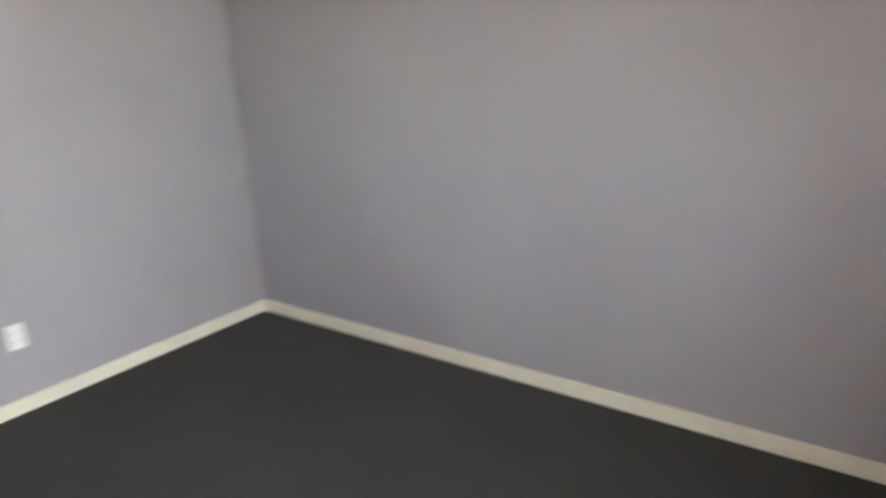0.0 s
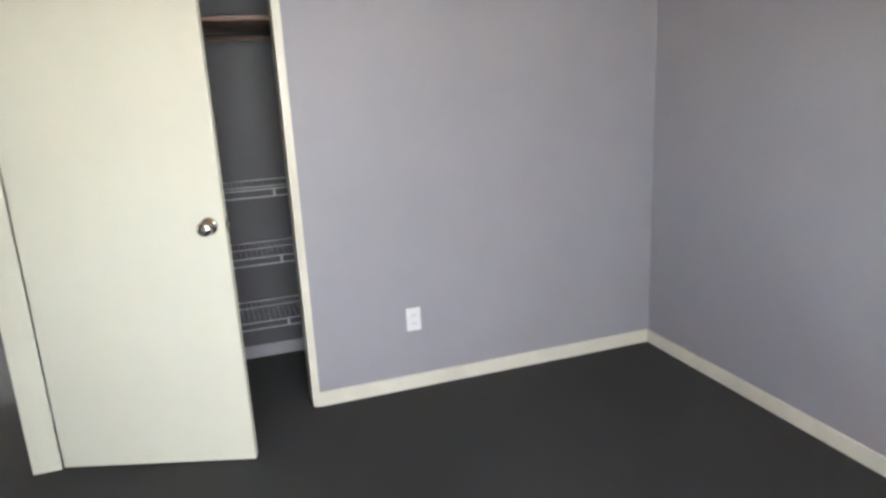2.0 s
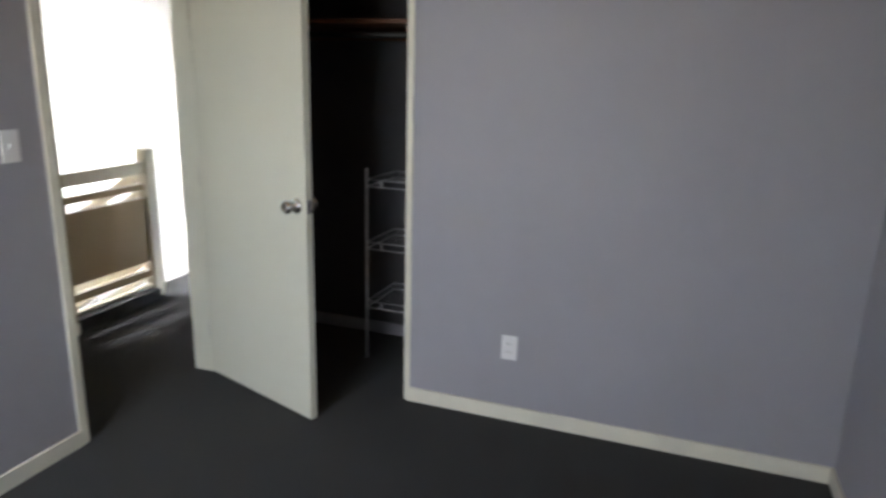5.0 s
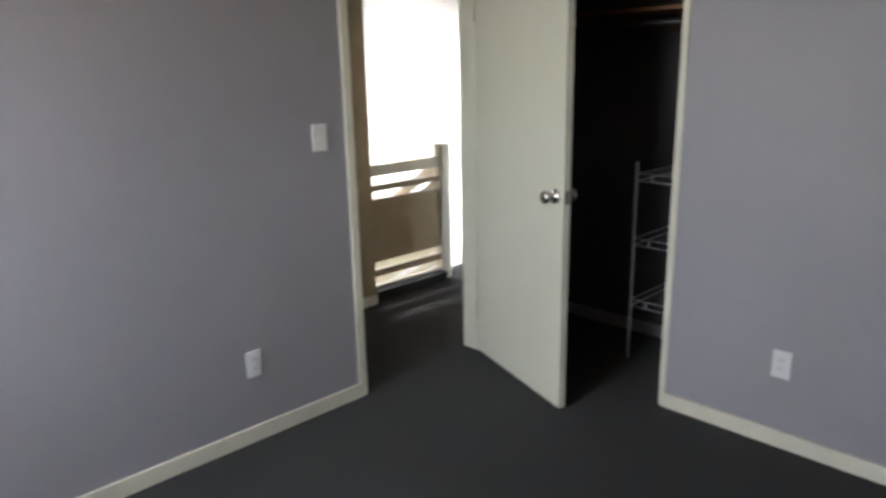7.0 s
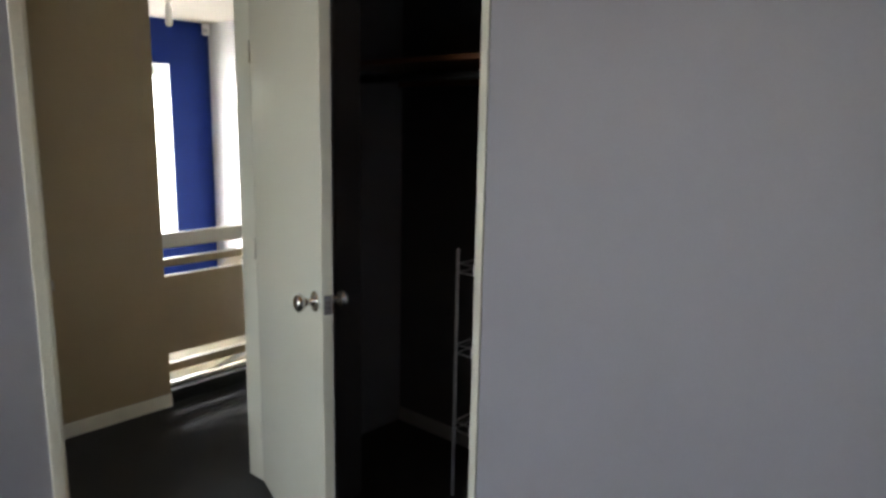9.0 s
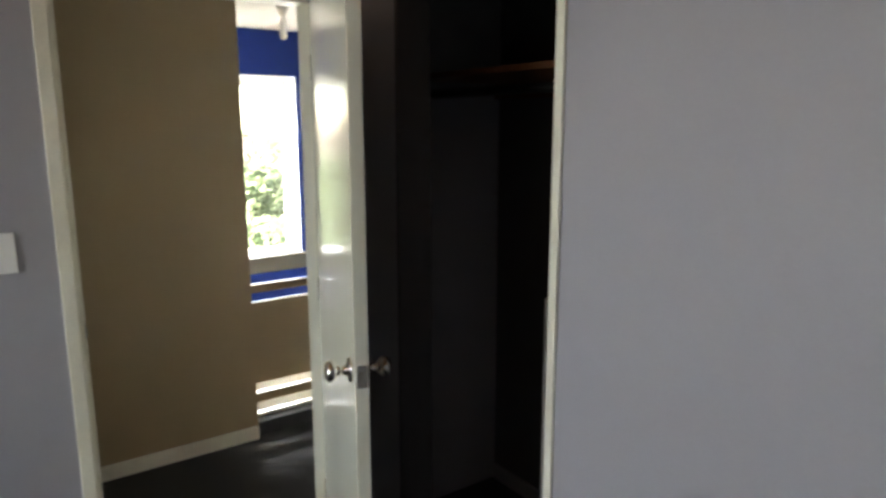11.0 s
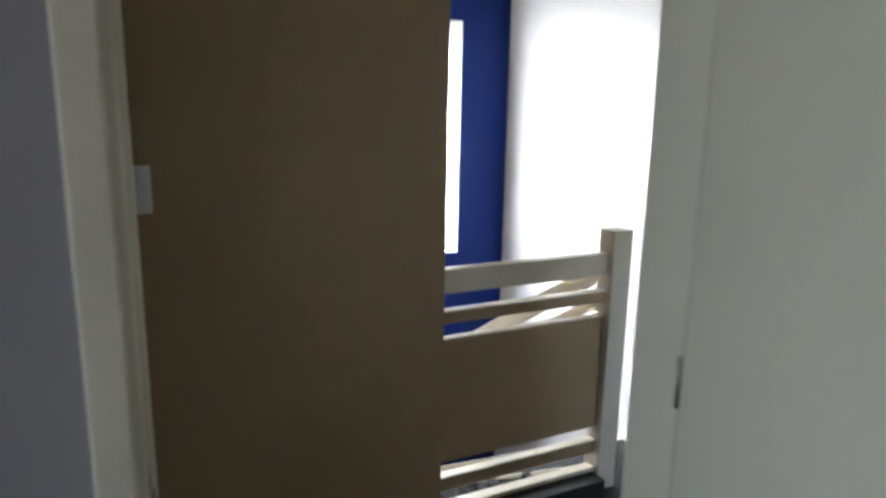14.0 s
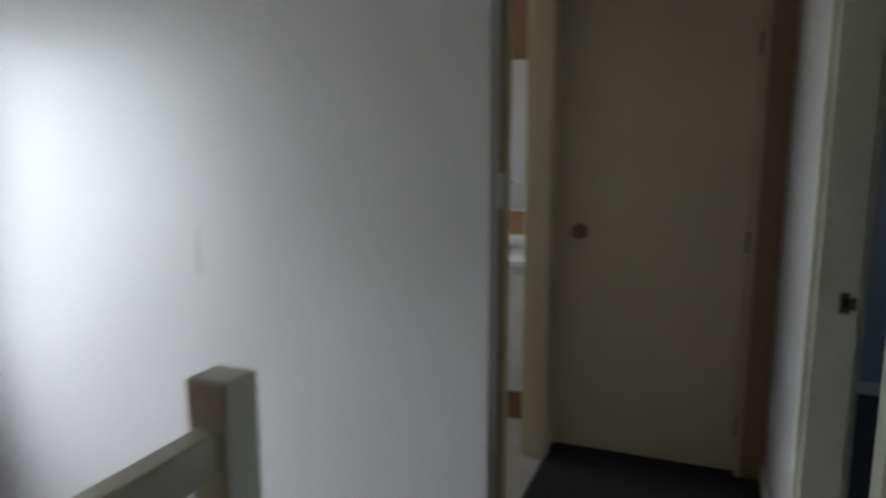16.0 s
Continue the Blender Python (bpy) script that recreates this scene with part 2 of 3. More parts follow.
structure("wall_end", wall_with_opening("x", -1.012, 0, YE, YE + 0.10, 0, H, [(-1.012, -0.194, 0, 2.09)]), TAUPE, "taupe wall around the end door", "wall")
structure("ceiling_hall", boxes((-1.10, -1.6, H, 0, 4.2, H + 0.1), (XW - 0.14, -0.8, H, -1.10, 4.2, H + 0.1), (0, 0.85, H, 3.1, 4.2, H + 0.1)), CEILING, "white hall and stairwell ceiling", "ceiling")
structure("floor_lower", boxes((XW - 0.14, -0.8, LOW - 0.1, 0, YW + 0.1, LOW)), CARPET, "dark carpet on the lower storey", "floor")
structure("floor_edge", boxes((-1.176, YT + 0.002, -0.26, -1.158, 0.712, 0.07)), WHITE_TRIM, "white fascia below the landing edge", "trim")
structure("floor_curb", boxes((-1.156, YT + 0.002, -0.2, -1.038, 0.712, 0.071), bevel=0.006), CARPET, "low carpeted curb under the balustrade", "floor")

# bathroom and second bedroom beyond the hall
structure("wall_bathroom_back", boxes((-3.1, 3.42, 0, -1.0, 3.52, H)), BATH_WALL, "brown painted bathroom wall behind the mirror", "wall")
# Unseen wall; the opening is added to let the bathroom fill lamp in.
structure("wall_bathroom_opening", wall_with_opening("y", YW + 0.1, 3.52, -3.1, -3.0, 0, H, [(2.5, 3.3, 1.25, 1.95)]), WHITE_WALL, "unseen off-white bathroom wall with an added opening", "wall")
structure("floor_bathroom", boxes((-3.1, YW + 0.1, -0.2, -1.0, 3.52, -0.004)), VINYL, "pale vinyl bathroom floor", "floor")
structure("wall_bathroom_side", boxes((-1.10, YE + 0.1, 0, -1.0, 3.52, H)), WHITE_WALL, "off-white bathroom side wall", "wall")
structure("wall_second_bedroom", boxes((-0.12, 4.1, 0, 3.1, 4.2, H)), LAVENDER, "lavender wall of the second bedroom", "wall")
# Also out of view, with an opening made for its fill lamp.
structure("wall_second_opening", wall_with_opening("y", 0.85, 4.1, 3.0, 3.1, 0, H, [(1.8, 3.0, 0.95, 2.05)]), LAVENDER, "unseen lavender second bedroom wall with an added opening", "wall")
structure("wall_second_hall", boxes((-0.12, YE + 0.1, 0, 0.0, 4.1, H), (-0.06, 0.85, 0, 0, 0.985, H), (-0.06, 1.815, 0, 0, YE + 0.1, H), (-0.06, 0.985, 2.03, 0, 1.815, H)), LAVENDER, "lavender wall between hall and second bedroom", "wall")
structure("wall_cupboard", boxes((-1.0, 3.2, 0, -0.12, 3.3, H)), WHITE_WALL, "plain cupboard wall behind the end door", "wall")


# ---- trim ----
def baseboard(name, x0, y0, x1, y1, label="cream painted timber baseboard", mat=TRIM, height=0.072):
    bm = boxes((x0, y0, 0.0, x1, y1, height), bevel=0.004)
    return structure(name, bm, mat, label, "baseboard")


BT = 0.014
baseboard("baseboard_closet_wall", 1.104, -BT, XB - BT, 0)
baseboard("baseboard_side", XB - BT, YS, XB, 0)
baseboard("baseboard_doorway", 0, YS + BT, BT, DOOR_Y0 - 0.035)
baseboard("baseboard_window", 0, YS, XB - BT, YS + BT)
# Takes the darker wall colour to read as a shaded baseboard.
baseboard("baseboard_closet_back", 0, 0.75 - BT, 1.35, 0.75, "closet baseboard toned down to lavender for shade", LAVENDER)
baseboard("baseboard_stair_side", XD, -1.5, XD + BT, YT)
baseboard("baseboard_hall", -0.095 - BT, 1.87, -0.095, YE)
baseboard("baseboard_second", 0, 4.1 - BT, 3.0, 4.1)
baseboard("baseboard_bath_strip", -1.0, YW + 0.02, -1.0 + BT, 1.97)


def doorway_trim(name, axis, a0, a1, t0, t1, head_z, width, label, mat=TRIM, proud=0.009, sides=(True, True), liner=0.018, far=True, near=True):
    """The liner and architraves of an opening from a0 to a1 in a wall between t0 and t1."""
    bm = bmesh.new()

    def put(p, q, u, v, lo, hi, bevel=0.003):
        if axis == "x":
            box(bm, p, u, lo, q, v, hi, bevel)
        else:
            box(bm, u, p, lo, v, q, hi, bevel)
    if near:
        put(a0, a0 + liner, t0 - 0.002, t1 + 0.002, 0, head_z)
    if far:
        put(a1 - liner, a1, t0 - 0.002, t1 + 0.002, 0, head_z)
    put(a0 + liner, a1 - liner, t0 - 0.002, t1 + 0.002, head_z - liner, head_z)
    for use, u, v in ((sides[0], t0 - proud, t0), (sides[1], t1, t1 + proud)):
        if use:
            if near:
                put(a0 - width + 0.006, a0 + 0.006, u, v, 0, head_z + width)
            if far:
                put(a1 - 0.006, a1 + width - 0.006, u, v, 0, head_z + width)
            put(a0 + 0.006, a1 - 0.006, u, v, head_z - 0.006, head_z + width)
    return structure(name, bm, mat, label, "trim")


doorway_trim("trim_bedroom_door", "y", DOOR_Y0 - 0.012, DOOR_Y1 + 0.018, -0.095, 0, 2.03, 0.04, "cream painted bedroom door frame and architrave", proud=0.011, far=False)
structure("trim_hinge_jamb", boxes((-0.081, DOOR_Y1 - 0.006, 0, 0.027, DOOR_Y1 + 0.016, 2.012), (-0.080, DOOR_Y1 + 0.017, 0, -0.061, 0.019, 2.028), bevel=0.002), CREAM, "cream painted plain hinge jamb of the bedroom door", "trim")
doorway_trim("trim_closet", "x", 0.385, 1.092, 0, 0.12, 2.04, 0.022, "cream painted closet opening liner", sides=(True, False), near=False)
# Jamb coloured dark for the shade behind the open door.
structure("trim_closet_jamb", boxes((0.385, -0.002, 0, 0.403, 0.122, 2.02), bevel=0.003), CLOSET_SHADE, "closet jamb behind the open door, coloured as shaded", "trim")
doorway_trim("trim_second_door", "y", 0.985, 1.815, -0.095, 0, 2.03, 0.065, "cream painted second bedroom door frame", proud=0.018)
doorway_trim("trim_bathroom_door", "y", 2.05, 2.698, -1.10, -1.0, 2.03, 0.055, "cream bathroom door frame tinted for warm light", mat=WARM_LIT_CREAM)
doorway_trim("trim_end_door", "x", -1.012, -0.194, YE, YE + 0.10, 2.09, 0.012, "cream end door frame tinted for warm light", mat=WARM_LIT_CREAM, sides=(True, False))
structure("trim_door_stop", boxes((-0.075, DOOR_Y0 + 0.004, 0, -0.045, DOOR_Y0 + 0.016, 2.0), bevel=0.002), TRIM, "cream painted door stop strips", "trim")


# ---- doors ----
def knob_bm(bm, m):
    lathe(bm, [(0.033, 0), (0.033, 0.004), (0.029, 0.008), (0.013, 0.010), (0.011, 0.028), (0.016, 0.034), (0.025, 0.040), (0.029, 0.050), (0.027, 0.060), (0.019, 0.066), (0.006, 0.068)], m, 28)


def door(name, m, width, label, height=1.99, thick=0.036, knob_z=1.015, backset=0.06, hinge_radius=0.0042, hinges=(0.22, 1.0, 1.78), paint=None, hinge_metal=None, knob_metal=None):
    """A flush door along its own x axis from the hinge, its face towards -y."""
    d = thing(name, m, label, "door", kind="structure")
    part("leaf", boxes((0.002, 0, 0.012, width, thick, 0.012 + height), bevel=0.003), paint or CREAM, d)
    kx = width - backset
    for side, a in ((0.0, 90), (thick, -90)):
        bm = bmesh.new()
        knob_bm(bm, pose(kx, side, knob_z, a, 0, 0))
        part("door_knob", bm, knob_metal or CHROME, d, "round aged brass knob on a rose" if knob_metal else "round satin chrome knob on a rose")
    bm = boxes((width, thick / 2 - 0.013, knob_z - 0.03, width + 0.0015, thick / 2 + 0.013, knob_z + 0.03), bevel=0.0005)
    plate = part("latch_plate", bm, CHROME, d, "satin chrome latch plate")
    part("latch_bolt", boxes((width + 0.001, thick / 2 - 0.007, knob_z - 0.009, width + 0.009, thick / 2 + 0.007, knob_z + 0.009), bevel=0.002), CHROME, plate)
    for hz in hinges:
        bm = bmesh.new()
        rod(bm, (-0.003, -0.6 * hinge_radius, hz - 0.042), (-0.003, -0.6 * hinge_radius, hz + 0.042), hinge_radius, 12)
        part("hinge", bm, hinge_metal or DARK_METAL, d, "dull steel butt hinge")
    return d


door("door_bedroom", pose(0.034, -0.116, 0, 0, 0, -19.1), 0.792, "cream gloss flush bedroom door standing open", knob_z=0.990, hinge_radius=0.0036, hinges=(0.245, 1.03, 1.80))
door("door_end", pose(-0.212, YE + 0.022, 0, 0, 0, 180) @ Matrix.Diagonal((1, -1, 1, 1)), 0.785, "closed cream flush door at the hall's end, tinted for warm light", height=2.05, backset=0.103, hinge_radius=0.011, paint=WARM_LIT_CREAM, hinge_metal=BLACK, knob_metal=BRASS)


def strike_plate(m, label):
    """A strike plate with its lip, flat against its own x, z plane and facing -y."""
    p = thing("strike_plate", m, label, "door hardware")
    part("plate", boxes((-0.020, -0.002, -0.03, 0.012, -0.0003, 0.03), bevel=0.0006), CHROME, p)
    part("lip", boxes((0.012, -0.006, -0.018, 0.034, -0.0005, 0.018), bevel=0.002), CHROME, p)
    part("latch_hole", boxes((-0.008, -0.0026, -0.012, 0.008, -0.0021, 0.012)), BLACK, p)
    return p


strike_plate(pose(-0.022, DOOR_Y0 + 0.006, 1.0) @ Matrix.Diagonal((1, -1, 1, 1)), "dull steel strike plate on the door frame")
strike_plate(pose(-0.03, 1.797, 1.0) @ Matrix.Diagonal((0.7, 1, 0.9, 1)), "dull steel strike plate on the second doorway")


# ---- bedroom fixtures ----
def wall_plate(name, m, label, category, kind):
    """A plate on a wall whose face looks along its own -y."""
    p = thing(name, m, label, category)
    part("plate", boxes((-0.036, -0.007, -0.0575, 0.036, 0, 0.0575), bevel=0.003), PLATE, p)
    if kind == "switch":
        part("toggle", boxes((-0.007, -0.0105, -0.010, 0.007, -0.0072, 0.010), bevel=0.0015), PLATE, p, "small white rocker")
    else:
        for z in (-0.02, 0.02):
            bm = boxes((-0.0165, -0.010, z - 0.014, 0.0165, -0.007, z + 0.014), bevel=0.002)
            face = part("socket", bm, PLATE, p, "white socket face with dark slots")
            part("slot", boxes((-0.008, -0.0105, z - 0.004, -0.0055, -0.0099, z + 0.006), (0.0055, -0.0105, z - 0.004, 0.008, -0.0099, z + 0.005)), BLACK, face)
    return p


wall_plate("power_outlet", pose(1.590, 0, 0.357), "white double power outlet on the lavender wall", "power outlet", "outlet")
wall_plate("power_outlet", pose(0, -1.450, 0.350, 0, 0, 90), "white double power outlet below the light switch", "power outlet", "outlet")
wall_plate("light_switch", pose(0, -1.053, 1.259, 0, 0, 90), "white light switch beside the bedroom doorway", "light switch", "switch")
wall_plate("light_switch", pose(XD, -0.825, 1.23, 0, 0, 90), "white light switch on the taupe hall wall", "light switch", "switch")
wall_plate("light_switch", pose(-1.0, 1.955, 1.25, 0, 0, 90), "white light switch beside the bathroom door", "light switch", "switch")


# closet: wire shelving, hanging shelf and rail
def wire_rack():
    x0, x1, y0, y1, top = 0.69, 1.20, 0.376, 0.733, 1.05
    rack = thing("wire_shelving_unit", pose(x0, y0, 0), "white wire shelving with three shelves on closet carpet", "shelving")
    w, d = x1 - x0, y1 - y0
    for px, py in ((0, 0), (w, 0)):
        bm = bmesh.new()
        rod(bm, (px, py, 0), (px, py, top), 0.0075, 10)
        lathe(bm, [(0.0095, 0), (0.0095, 0.006), (0.005, 0.010)], pose(px, py, top), 10)
        part("post", bm, WIRE, rack)
    for z in (0.332, 0.664, 1.000):
        bm = bmesh.new()
        k = 1
        while k * 0.026 < w:
            rod(bm, (k * 0.026, 0, z), (k * 0.026, d, z), 0.0007, 5)
            k += 1
        shelf = part("shelf", bm, WIRE, rack, "white wire shelf grid")
        tagged(shelf, kind="stuff")
        for dz in (0, -0.036):
            for a, b in (((0, 0), (w, 0)), ((w, 0), (w, d)), ((w, d), (0, d)), ((0, d), (0, 0))):
                bm = bmesh.new()
                rod(bm, (*a, z + dz), (*b, z + dz), 0.0031, 6)
                part("rail", bm, WIRE, shelf)
        for px in (0.085, 0.345):
            part("spacer", boxes((px - 0.005, -0.005, z - 0.036, px + 0.005, 0.005, z)), WIRE, shelf)


wire_rack()
shelf = thing("closet_shelf", pose(0, 0.28, 1.77), "varnished red-brown timber shelf high in the closet", "shelf")
part("board", boxes((0.002, 0, 0, 1.348, 0.468, 0.02), bevel=0.002), RIMU, shelf)
part("batten", boxes((0.002, 0.44, -0.06, 1.348, 0.468, -0.001), bevel=0.002), RIMU, shelf)
bm = bmesh.new()
rod(bm, (0.002, 0.06, -0.05), (1.348, 0.06, -0.05), 0.016, 14)
part("hanging_rail", bm, BLACK, shelf, "black painted hanging rail")


# ---- stairwell ----
def balustrade(name, m, length, label, newel, base, panel_mat, panel_label):
    """Posts and boards along the local x axis; m may shear it for a flight."""
    b = thing(name, pose(0, 0, 0), label, "balustrade")

    def board(part_name, z0, z1, y0, y1, mat, lab=""):
        bm = boxes((0, y0, z0, length, y1, z1), bevel=0.004)
        bmesh.ops.transform(bm, matrix=m, verts=bm.verts)
        return part(part_name, bm, mat, b, lab)
    board("top_rail", 0.850, 0.930, -0.022, 0.022, RAILING, "cream painted top rail")
    for name, z0, z1, y in (("middle_rail", 0.748, 0.786, 0.018), ("panel", 0.255, 0.692, 0.014), ("lower_rail", 0.150, 0.196, 0.018)):
        board(name, z0, z1, -y, y, panel_mat, panel_label)
        # Lighter strip puts the window light on each board's top into the colour.
        board("lit_top_edge", z1, z1 + 0.006, -y - 0.002, y + 0.002, RAILING, "cream strip painting the board's lit top")
    board("base_strip", 0.072, 0.090, -0.024, 0.020, RAILING, "cream painted base strip")
    if newel:
        bm = boxes((-0.042, -0.042, base, 0.042, 0.042, 1.016), bevel=0.005)
        bmesh.ops.transform(bm, matrix=newel, verts=bm.verts)
        part("newel_post", bm, RAILING, b, "square cream newel post")
    return b


balustrade("landing_balustrade", pose(-1.130, YT + 0.002, 0, 0, 0, 90), 0.708, "landing balustrade with taupe panel and cream rails", pose(-1.125, 0.753, 0), 0.0, TAUPE, "taupe painted solid panel")
SLOPE = 0.185 / 0.30
shear = Matrix(((1, 0, 0, 0), (0, 1, 0, 0), (-SLOPE, 0, 1, 0), (0, 0, 0, 1)))
balustrade("stair_balustrade", pose(-1.168, 0.753, -0.03, 0, 0, 180) @ shear, 2.15, "sloping cream painted stair balustrade", pose(-3.33, 0.753, -1.35), -0.13, RAILING, "cream painted solid panel")

stairs = thing("staircase", pose(0, 0, 0), "carpeted staircase going down beside the white wall", "stairs", kind="structure")
for i in range(7):
    x1 = -1.28 - i * 0.30
    z = -0.185 * (i + 1)
    part("step", boxes((x1 - 0.30, 0.70, z - 0.30, x1 + 0.002, YW, z), bevel=0.008), CARPET, stairs)
part("landing", boxes((XW, -0.7, -1.58, -1.28 - 2.1, YW, -1.48)), CARPET, stairs)
bm = boxes((0, 0, -0.02, 2.42, 0.016, 0.17), bevel=0.003)
bmesh.ops.transform(bm, matrix=pose(-1.06, YW, 0, 0, 0, 180) @ shear, verts=bm.verts)
structure("trim_stringer", bm, WHITE_TRIM, "white painted stair stringer on the wall", "trim")


def window(name, m, width, height, label, low=0.06, side=0.05, mullions=()):
    """A window in its own x, z plane, its inside towards -y."""
    w = thing(name, m, label, "window", kind="structure")
    part("window_frame", boxes((0, 0.05, 0, side, 0.10, height), (width - side, 0.05, 0, width, 0.10, height), (side, 0.03, 0, width - side, 0.10, low), (side, 0.05, height - 0.06, width - side, 0.10, height), *[(c - 0.03, 0.055, low, c + 0.03, 0.095, height - 0.06) for c in mullions], bevel=0.004), ALUMINIUM, w)
    for a, b in zip([side, *mullions], [*mullions, width - side]):
        part("sash", boxes((a + 0.004, 0.045, low, a + 0.022, 0.088, height - 0.06), (b - 0.022, 0.045, low, b - 0.004, 0.088, height - 0.06), (a + 0.022, 0.045, low, b - 0.022, 0.088, low + 0.02), (a + 0.022, 0.045, height - 0.08, b - 0.022, 0.088, height - 0.06), bevel=0.003), ALUMINIUM, w)
    part("window_lining", boxes((0, -0.012, 0, 0.018, 0.05, height), (width - 0.018, -0.012, 0, width, 0.05, height), (0.018, -0.012, height - 0.018, width - 0.018, 0.05, height), bevel=0.003), WHITE_TRIM, w)
    part("window_sill", boxes((0.018, -0.03, -0.012, width - 0.018, 0.05, 0.018), bevel=0.004), WHITE_TRIM, w)
    edges = [side, *mullions, width - side]
    for a, b in zip(edges, edges[1:]):
        pane = part("pane", boxes((a, 0.072, low, b, 0.078, height - 0.06)), GLASS, w)
        pane.visible_shadow = False
    return w


structure("wall_outer", wall_with_opening("y", -0.8, YW + 0.1, XW - 0.26, XW - 0.142, LOW, H, [(0.03, 1.462, 0.341, 2.025)]), WEATHERBOARD, "pale outer wall around the stairwell window", "wall")
structure("window_reveal", boxes((XW - 0.256, 0.034, 0.345, XW + 0.006, 0.046, 2.021), (XW - 0.256, 1.446, 0.345, XW + 0.006, 1.458, 2.021), (XW - 0.256, 0.046, 2.009, XW + 0.006, 1.446, 2.021), (XW - 0.256, 0.046, 0.345, XW + 0.008, 1.446, 0.357), bevel=0.002), WHITE_TRIM, "deep white painted reveal of the stairwell window", "trim")
window("window_stair", pose(XW - 0.13, 0.048, 0.359, 0, 0, 90), 1.396, 1.648, "white framed stairwell window with garden view", low=0.07, side=0.02, mullions=(0.5,))
window("window_bedroom", pose(1.60, YS, 0.95, 0, 0, 180), 1.5, 1.1, "white framed bedroom window", mullions=(0.75,))

sensor = thing("alarm_sensor", pose(XW + 0.05, YW - 0.05, 2.30, 0, 0, 225), "white alarm sensor in the stairwell corner", "sensor")
part("body", boxes((-0.03, -0.022, 0, 0.03, 0.022, 0.10), bevel=0.008), PLATE, sensor)
part("lens", boxes((-0.02, 0.020, 0.02, 0.02, 0.027, 0.06), bevel=0.004), WIRE, sensor)

lamp = thing("ceiling_lamp_holder", pose(-2.435, 0.834, H), "bare ceiling lamp holder with an unlit bulb", "lamp")
bm = bmesh.new()
lathe(bm, [(0.046, 0.0), (0.046, -0.010), (0.036, -0.035), (0.022, -0.065), (0.018, -0.070)], pose(0, 0, 0), 24)
part("holder", bm, DARK_METAL, lamp, "grey lamp holder")
bm = bmesh.new()
lathe(bm, [(0.016, -0.070), (0.017, -0.090), (0.024, -0.105), (0.026, -0.200), (0.020, -0.220), (0.006, -0.226)], pose(0, 0, 0), 20)
part("bulb", bm, PLATE, lamp, "white unlit bulb")

# ---- bathroom seen through its doorway ----
vanity = thing("bathroom_vanity", pose(-1.50, 3.02, 0), "white two-door bathroom vanity cabinet", "vanity")
part("body", boxes((-0.40, 0.018, 0.15, 0.39, 0.398, 0.80), bevel=0.003), VANITY, vanity)
part("toe_kick", boxes((-0.39, 0.03, 0, 0.38, 0.398, 0.149), bevel=0.002), BATH_WALL, vanity, "brown toe kick")
for x in (-0.385, 0.0):
    dr = part("cabinet_door", boxes((x + 0.004, 0, 0.17, x + 0.381, 0.017, 0.76), bevel=0.003), VANITY, vanity)
    hx = x + (0.335 if x < 0 else 0.05)
    bm = bmesh.new()
    rod(bm, (hx, -0.022, 0.58), (hx, -0.022, 0.70), 0.005, 8)
    rod(bm, (hx, -0.022, 0.585), (hx, 0.002, 0.585), 0.004, 8)
    rod(bm, (hx, -0.022, 0.695), (hx, 0.002, 0.695), 0.004, 8)
    part("handle", bm, DARK_METAL, dr, "dark bar handle")
basin = thing("bathroom_basin", pose(-1.50, 3.02, 0.80), "white moulded basin top with a raised edge", "basin")
bm = boxes((-0.41, -0.015, 0.001, 0.395, 0.398, 0.03), (-0.41, 0.37, 0.03, 0.395, 0.398, 0.10), bevel=0.006)
lathe(bm, [(0.12, 0.03), (0.17, 0.06), (0.18, 0.075), (0.165, 0.075), (0.11, 0.04)], pose(0, 0.19, 0), 24)
part("bowl", bm, CERAMIC, basin)
tap = thing("basin_tap", pose(-1.45, 3.33, 0.831), "short chrome basin mixer tap", "tap")
bm = bmesh.new()
lathe(bm, [(0.025, 0), (0.022, 0.02), (0.016, 0.09), (0.018, 0.12), (0.006, 0.13)], pose(0, 0, 0), 16)
rod(bm, (0, 0, 0.08), (0, -0.13, 0.065), 0.011, 12)
part("body", bm, CHROME, tap)
bottle = thing("soap_bottle", pose(-1.16, 3.20, 0.831), "small white soap bottle with a dark pump", "bottle")
bm = bmesh.new()
lathe(bm, [(0.024, 0), (0.027, 0.004), (0.027, 0.075), (0.020, 0.092), (0.010, 0.098)], pose(0, 0, 0), 16)
part("bottle_body", bm, PLATE, bottle)
bm = bmesh.new()
lathe(bm, [(0.013, 0.098), (0.013, 0.112), (0.006, 0.114), (0.006, 0.130), (0.012, 0.132), (0.012, 0.140)], pose(0, 0, 0), 12)
rod(bm, (0, 0, 0.136), (0, -0.035, 0.134), 0.005, 8)
part("pump", bm, BLACK, bottle, "black pump head")
mirror = thing("bathroom_mirror", pose(-1.45, 3.42, 1.03), "frameless bathroom mirror above the vanity", "mirror")
part("glass", boxes((-0.30, -0.012, 0, 0.30, -0.001, 0.80), bevel=0.004), MIRROR, mirror)
bm = bmesh.new()
rod(bm, (0.02, -0.03, 0.16), (0.12, -0.03, 0.16), 0.008, 10)
rod(bm, (0.03, -0.03, 0.16), (0.03, -0.010, 0.16), 0.005, 8)
rod(bm, (0.11, -0.03, 0.16), (0.11, -0.010, 0.16), 0.005, 8)
part("bracket", bm, PLATE, mirror, "small white bar on the mirror")

# ---- garden outside the windows ----
ground_z = -2.75
bm = bmesh.new()
bmesh.ops.create_grid(bm, x_segments=60, y_segments=60, size=400)
for v in bm.verts:
    v.co.z = ground_z + (0.0 if v.co.length < 25 else 0.4 * noise.noise(v.co * 0.03))
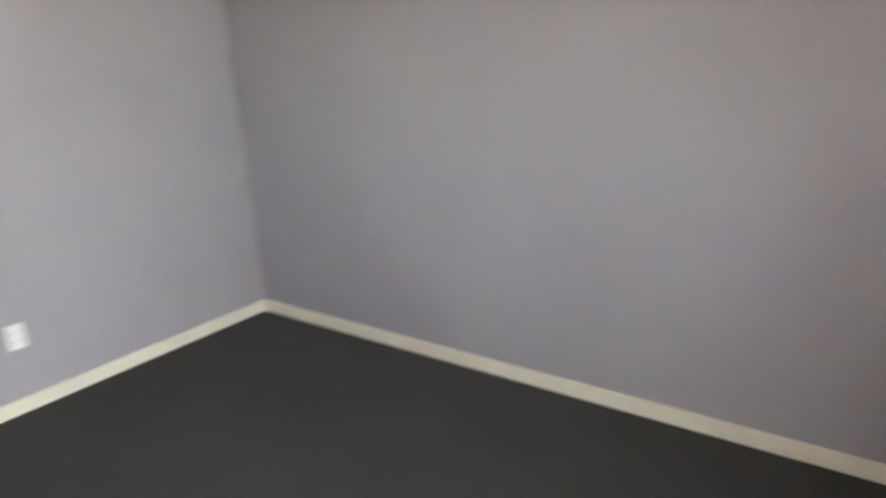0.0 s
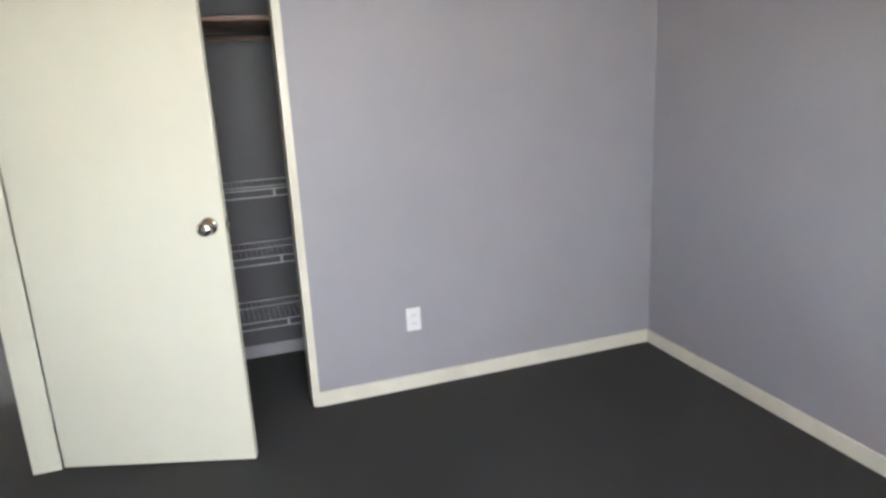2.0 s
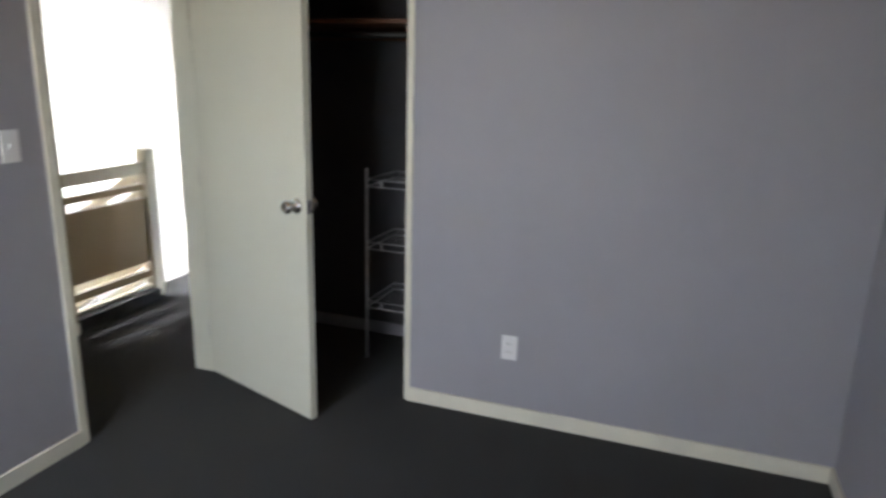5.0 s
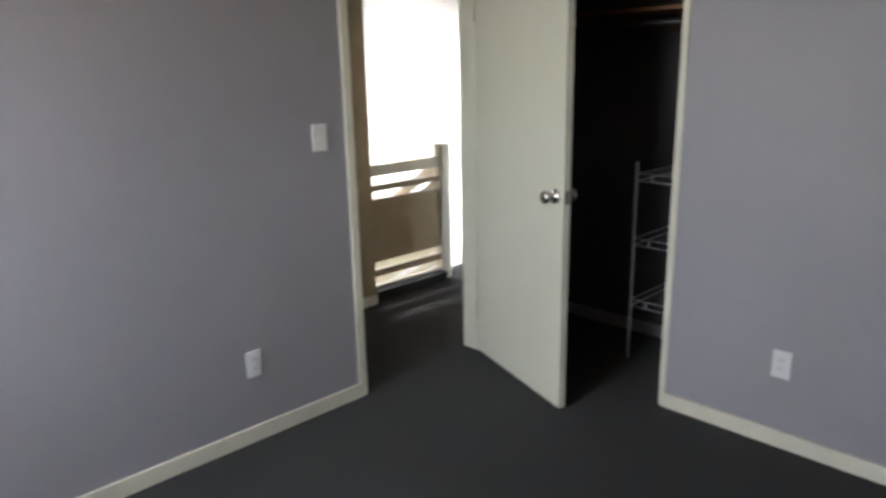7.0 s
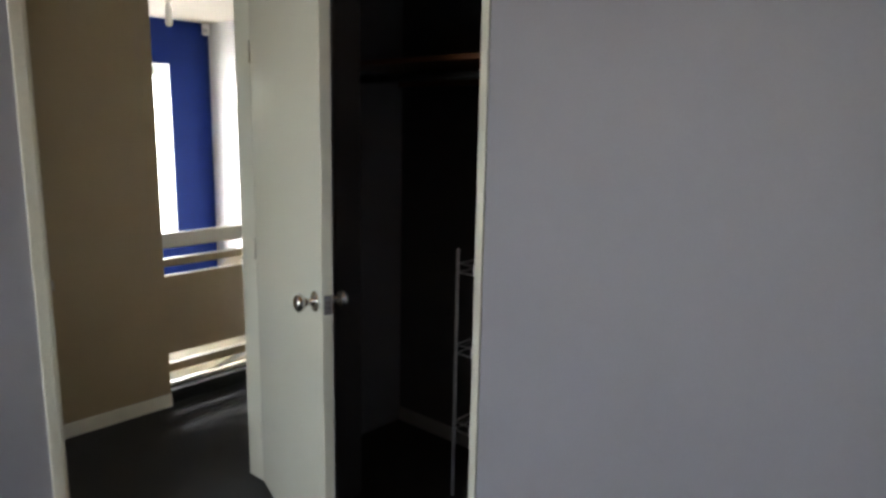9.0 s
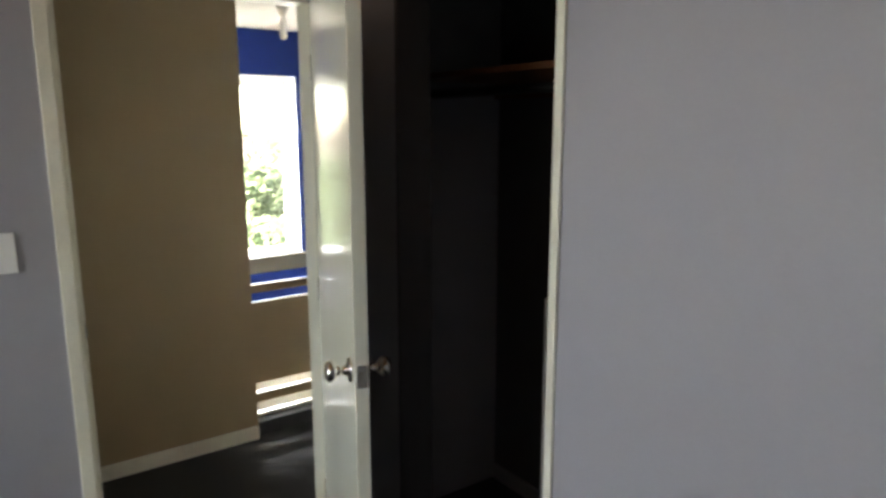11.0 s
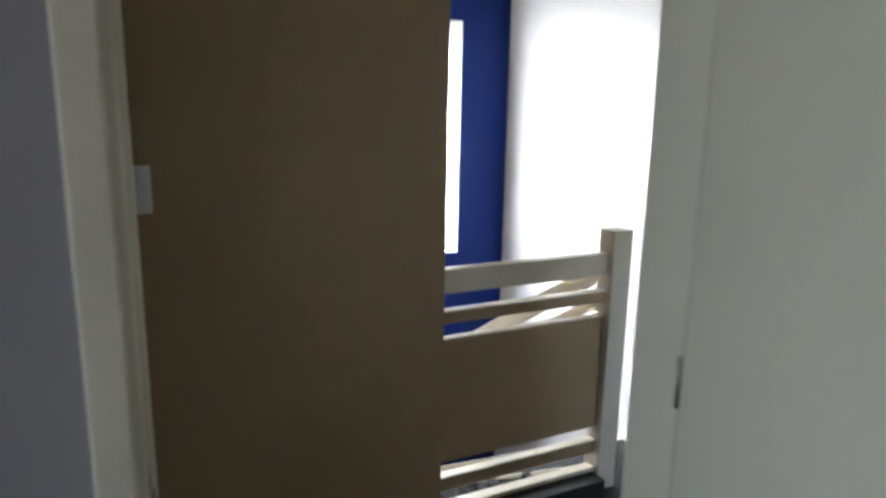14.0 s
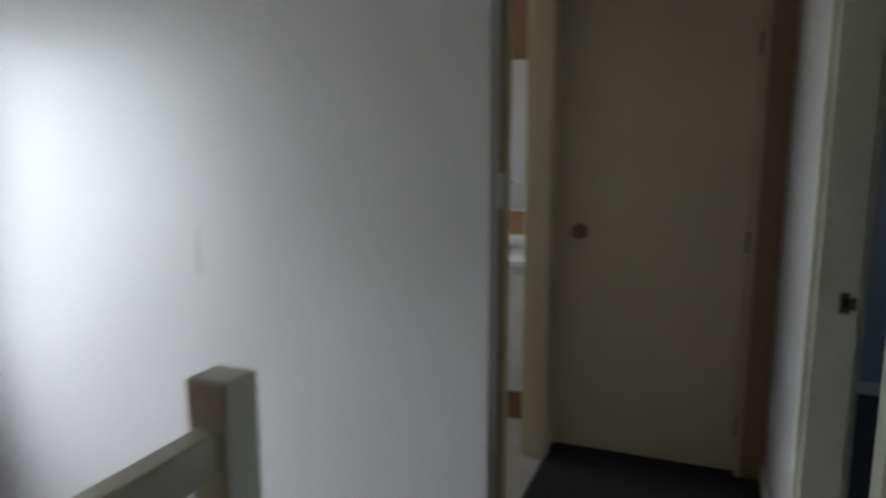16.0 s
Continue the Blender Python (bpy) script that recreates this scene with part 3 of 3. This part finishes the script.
structure("ground", bm, GRASS, "green lawn reaching to the horizon", "ground")


def leafy(bm, centre, radius, count, size, rng):
    for _ in range(count):
        d = Vector((rng.gauss(0, 1), rng.gauss(0, 1), rng.gauss(0, 1))).normalized()
        p = Vector(centre) + d * radius * (rng.random() ** 0.4) * (0.75 + 0.35 * noise.noise(d * 2.2 + Vector(centre)))
        n = Vector((rng.gauss(0, 1), rng.gauss(0, 1), rng.gauss(0.6, 1))).normalized()
        t = n.orthogonal().normalized()
        u = n.cross(t)
        s = size * (0.6 + 0.8 * rng.random())
        bm.faces.new([bm.verts.new(p + t * s * a + u * s * 0.5 * b) for a, b in ((-1, 0), (0, -1), (1, 0), (0, 1))])


def tree(x, y, height, spread, seed, label):
    rng = random.Random(seed)
    t = thing("tree", pose(x, y, ground_z), label, "tree", group="garden trees")
    bm = bmesh.new()
    lathe(bm, [(0.16, -0.1), (0.12, height * 0.3), (0.07, height * 0.6), (0.02, height * 0.85)], pose(0, 0, 0), 10)
    tips = []
    for k in range(9):
        a, z0 = rng.random() * 6.28, height * (0.25 + 0.06 * k)
        tip = (math.cos(a) * spread * (0.9 - 0.06 * k), math.sin(a) * spread * (0.9 - 0.06 * k), z0 + height * 0.2)
        rod(bm, (0, 0, z0), tip, 0.03, 6)
        tips.append(tip)
    part("trunk", bm, BARK, t)
    bm = bmesh.new()
    for tip in tips:
        leafy(bm, tip, spread * 0.55, 420, 0.11, rng)
    leafy(bm, (0, 0, height * 0.85), spread * 0.6, 500, 0.11, rng)
    part("crown", bm, LEAF, t)


for k, (x, y, h, sp) in enumerate(((-12.0, 3.2, 1.6, 1.1), (-12.5, 4.7, 1.9, 1.2), (-13.0, 6.4, 2.4, 1.3), (-14.5, 8.4, 2.9, 1.5), (-11.5, 1.6, 1.5, 1.1), (-16.0, 11.0, 3.3, 1.7), (-13.5, 9.9, 2.5, 1.4))):
    tree(x, y, h, sp, 11 + k, "leafy green garden bush on the lawn")
for k, (x, y, h, sp) in enumerate(((-19.0, 2.8, 2.7, 1.5), (-19.0, 4.7, 3.2, 1.5), (-19.5, 6.5, 2.9, 1.6), (-20.5, 8.4, 3.4, 1.8))):
    tree(x, y, h, sp, 31 + k, "dense green shrub at the lawn's far edge")

rng = random.Random(5)
bm = bmesh.new()
for k in range(48):
    a = radians(105 + k * 1.9)
    d = 30 + 8 * rng.random()
    leafy(bm, (d * math.cos(a), d * math.sin(a), ground_z + 1.2 + 2.6 * rng.random()), 1.5 + 1.4 * rng.random(), 320, 0.26, rng)
tagged(new("woodland", mesh_of(bm, "woodland", DRY_LEAF)), "far line of pale brownish bare trees", "trees", kind="stuff")
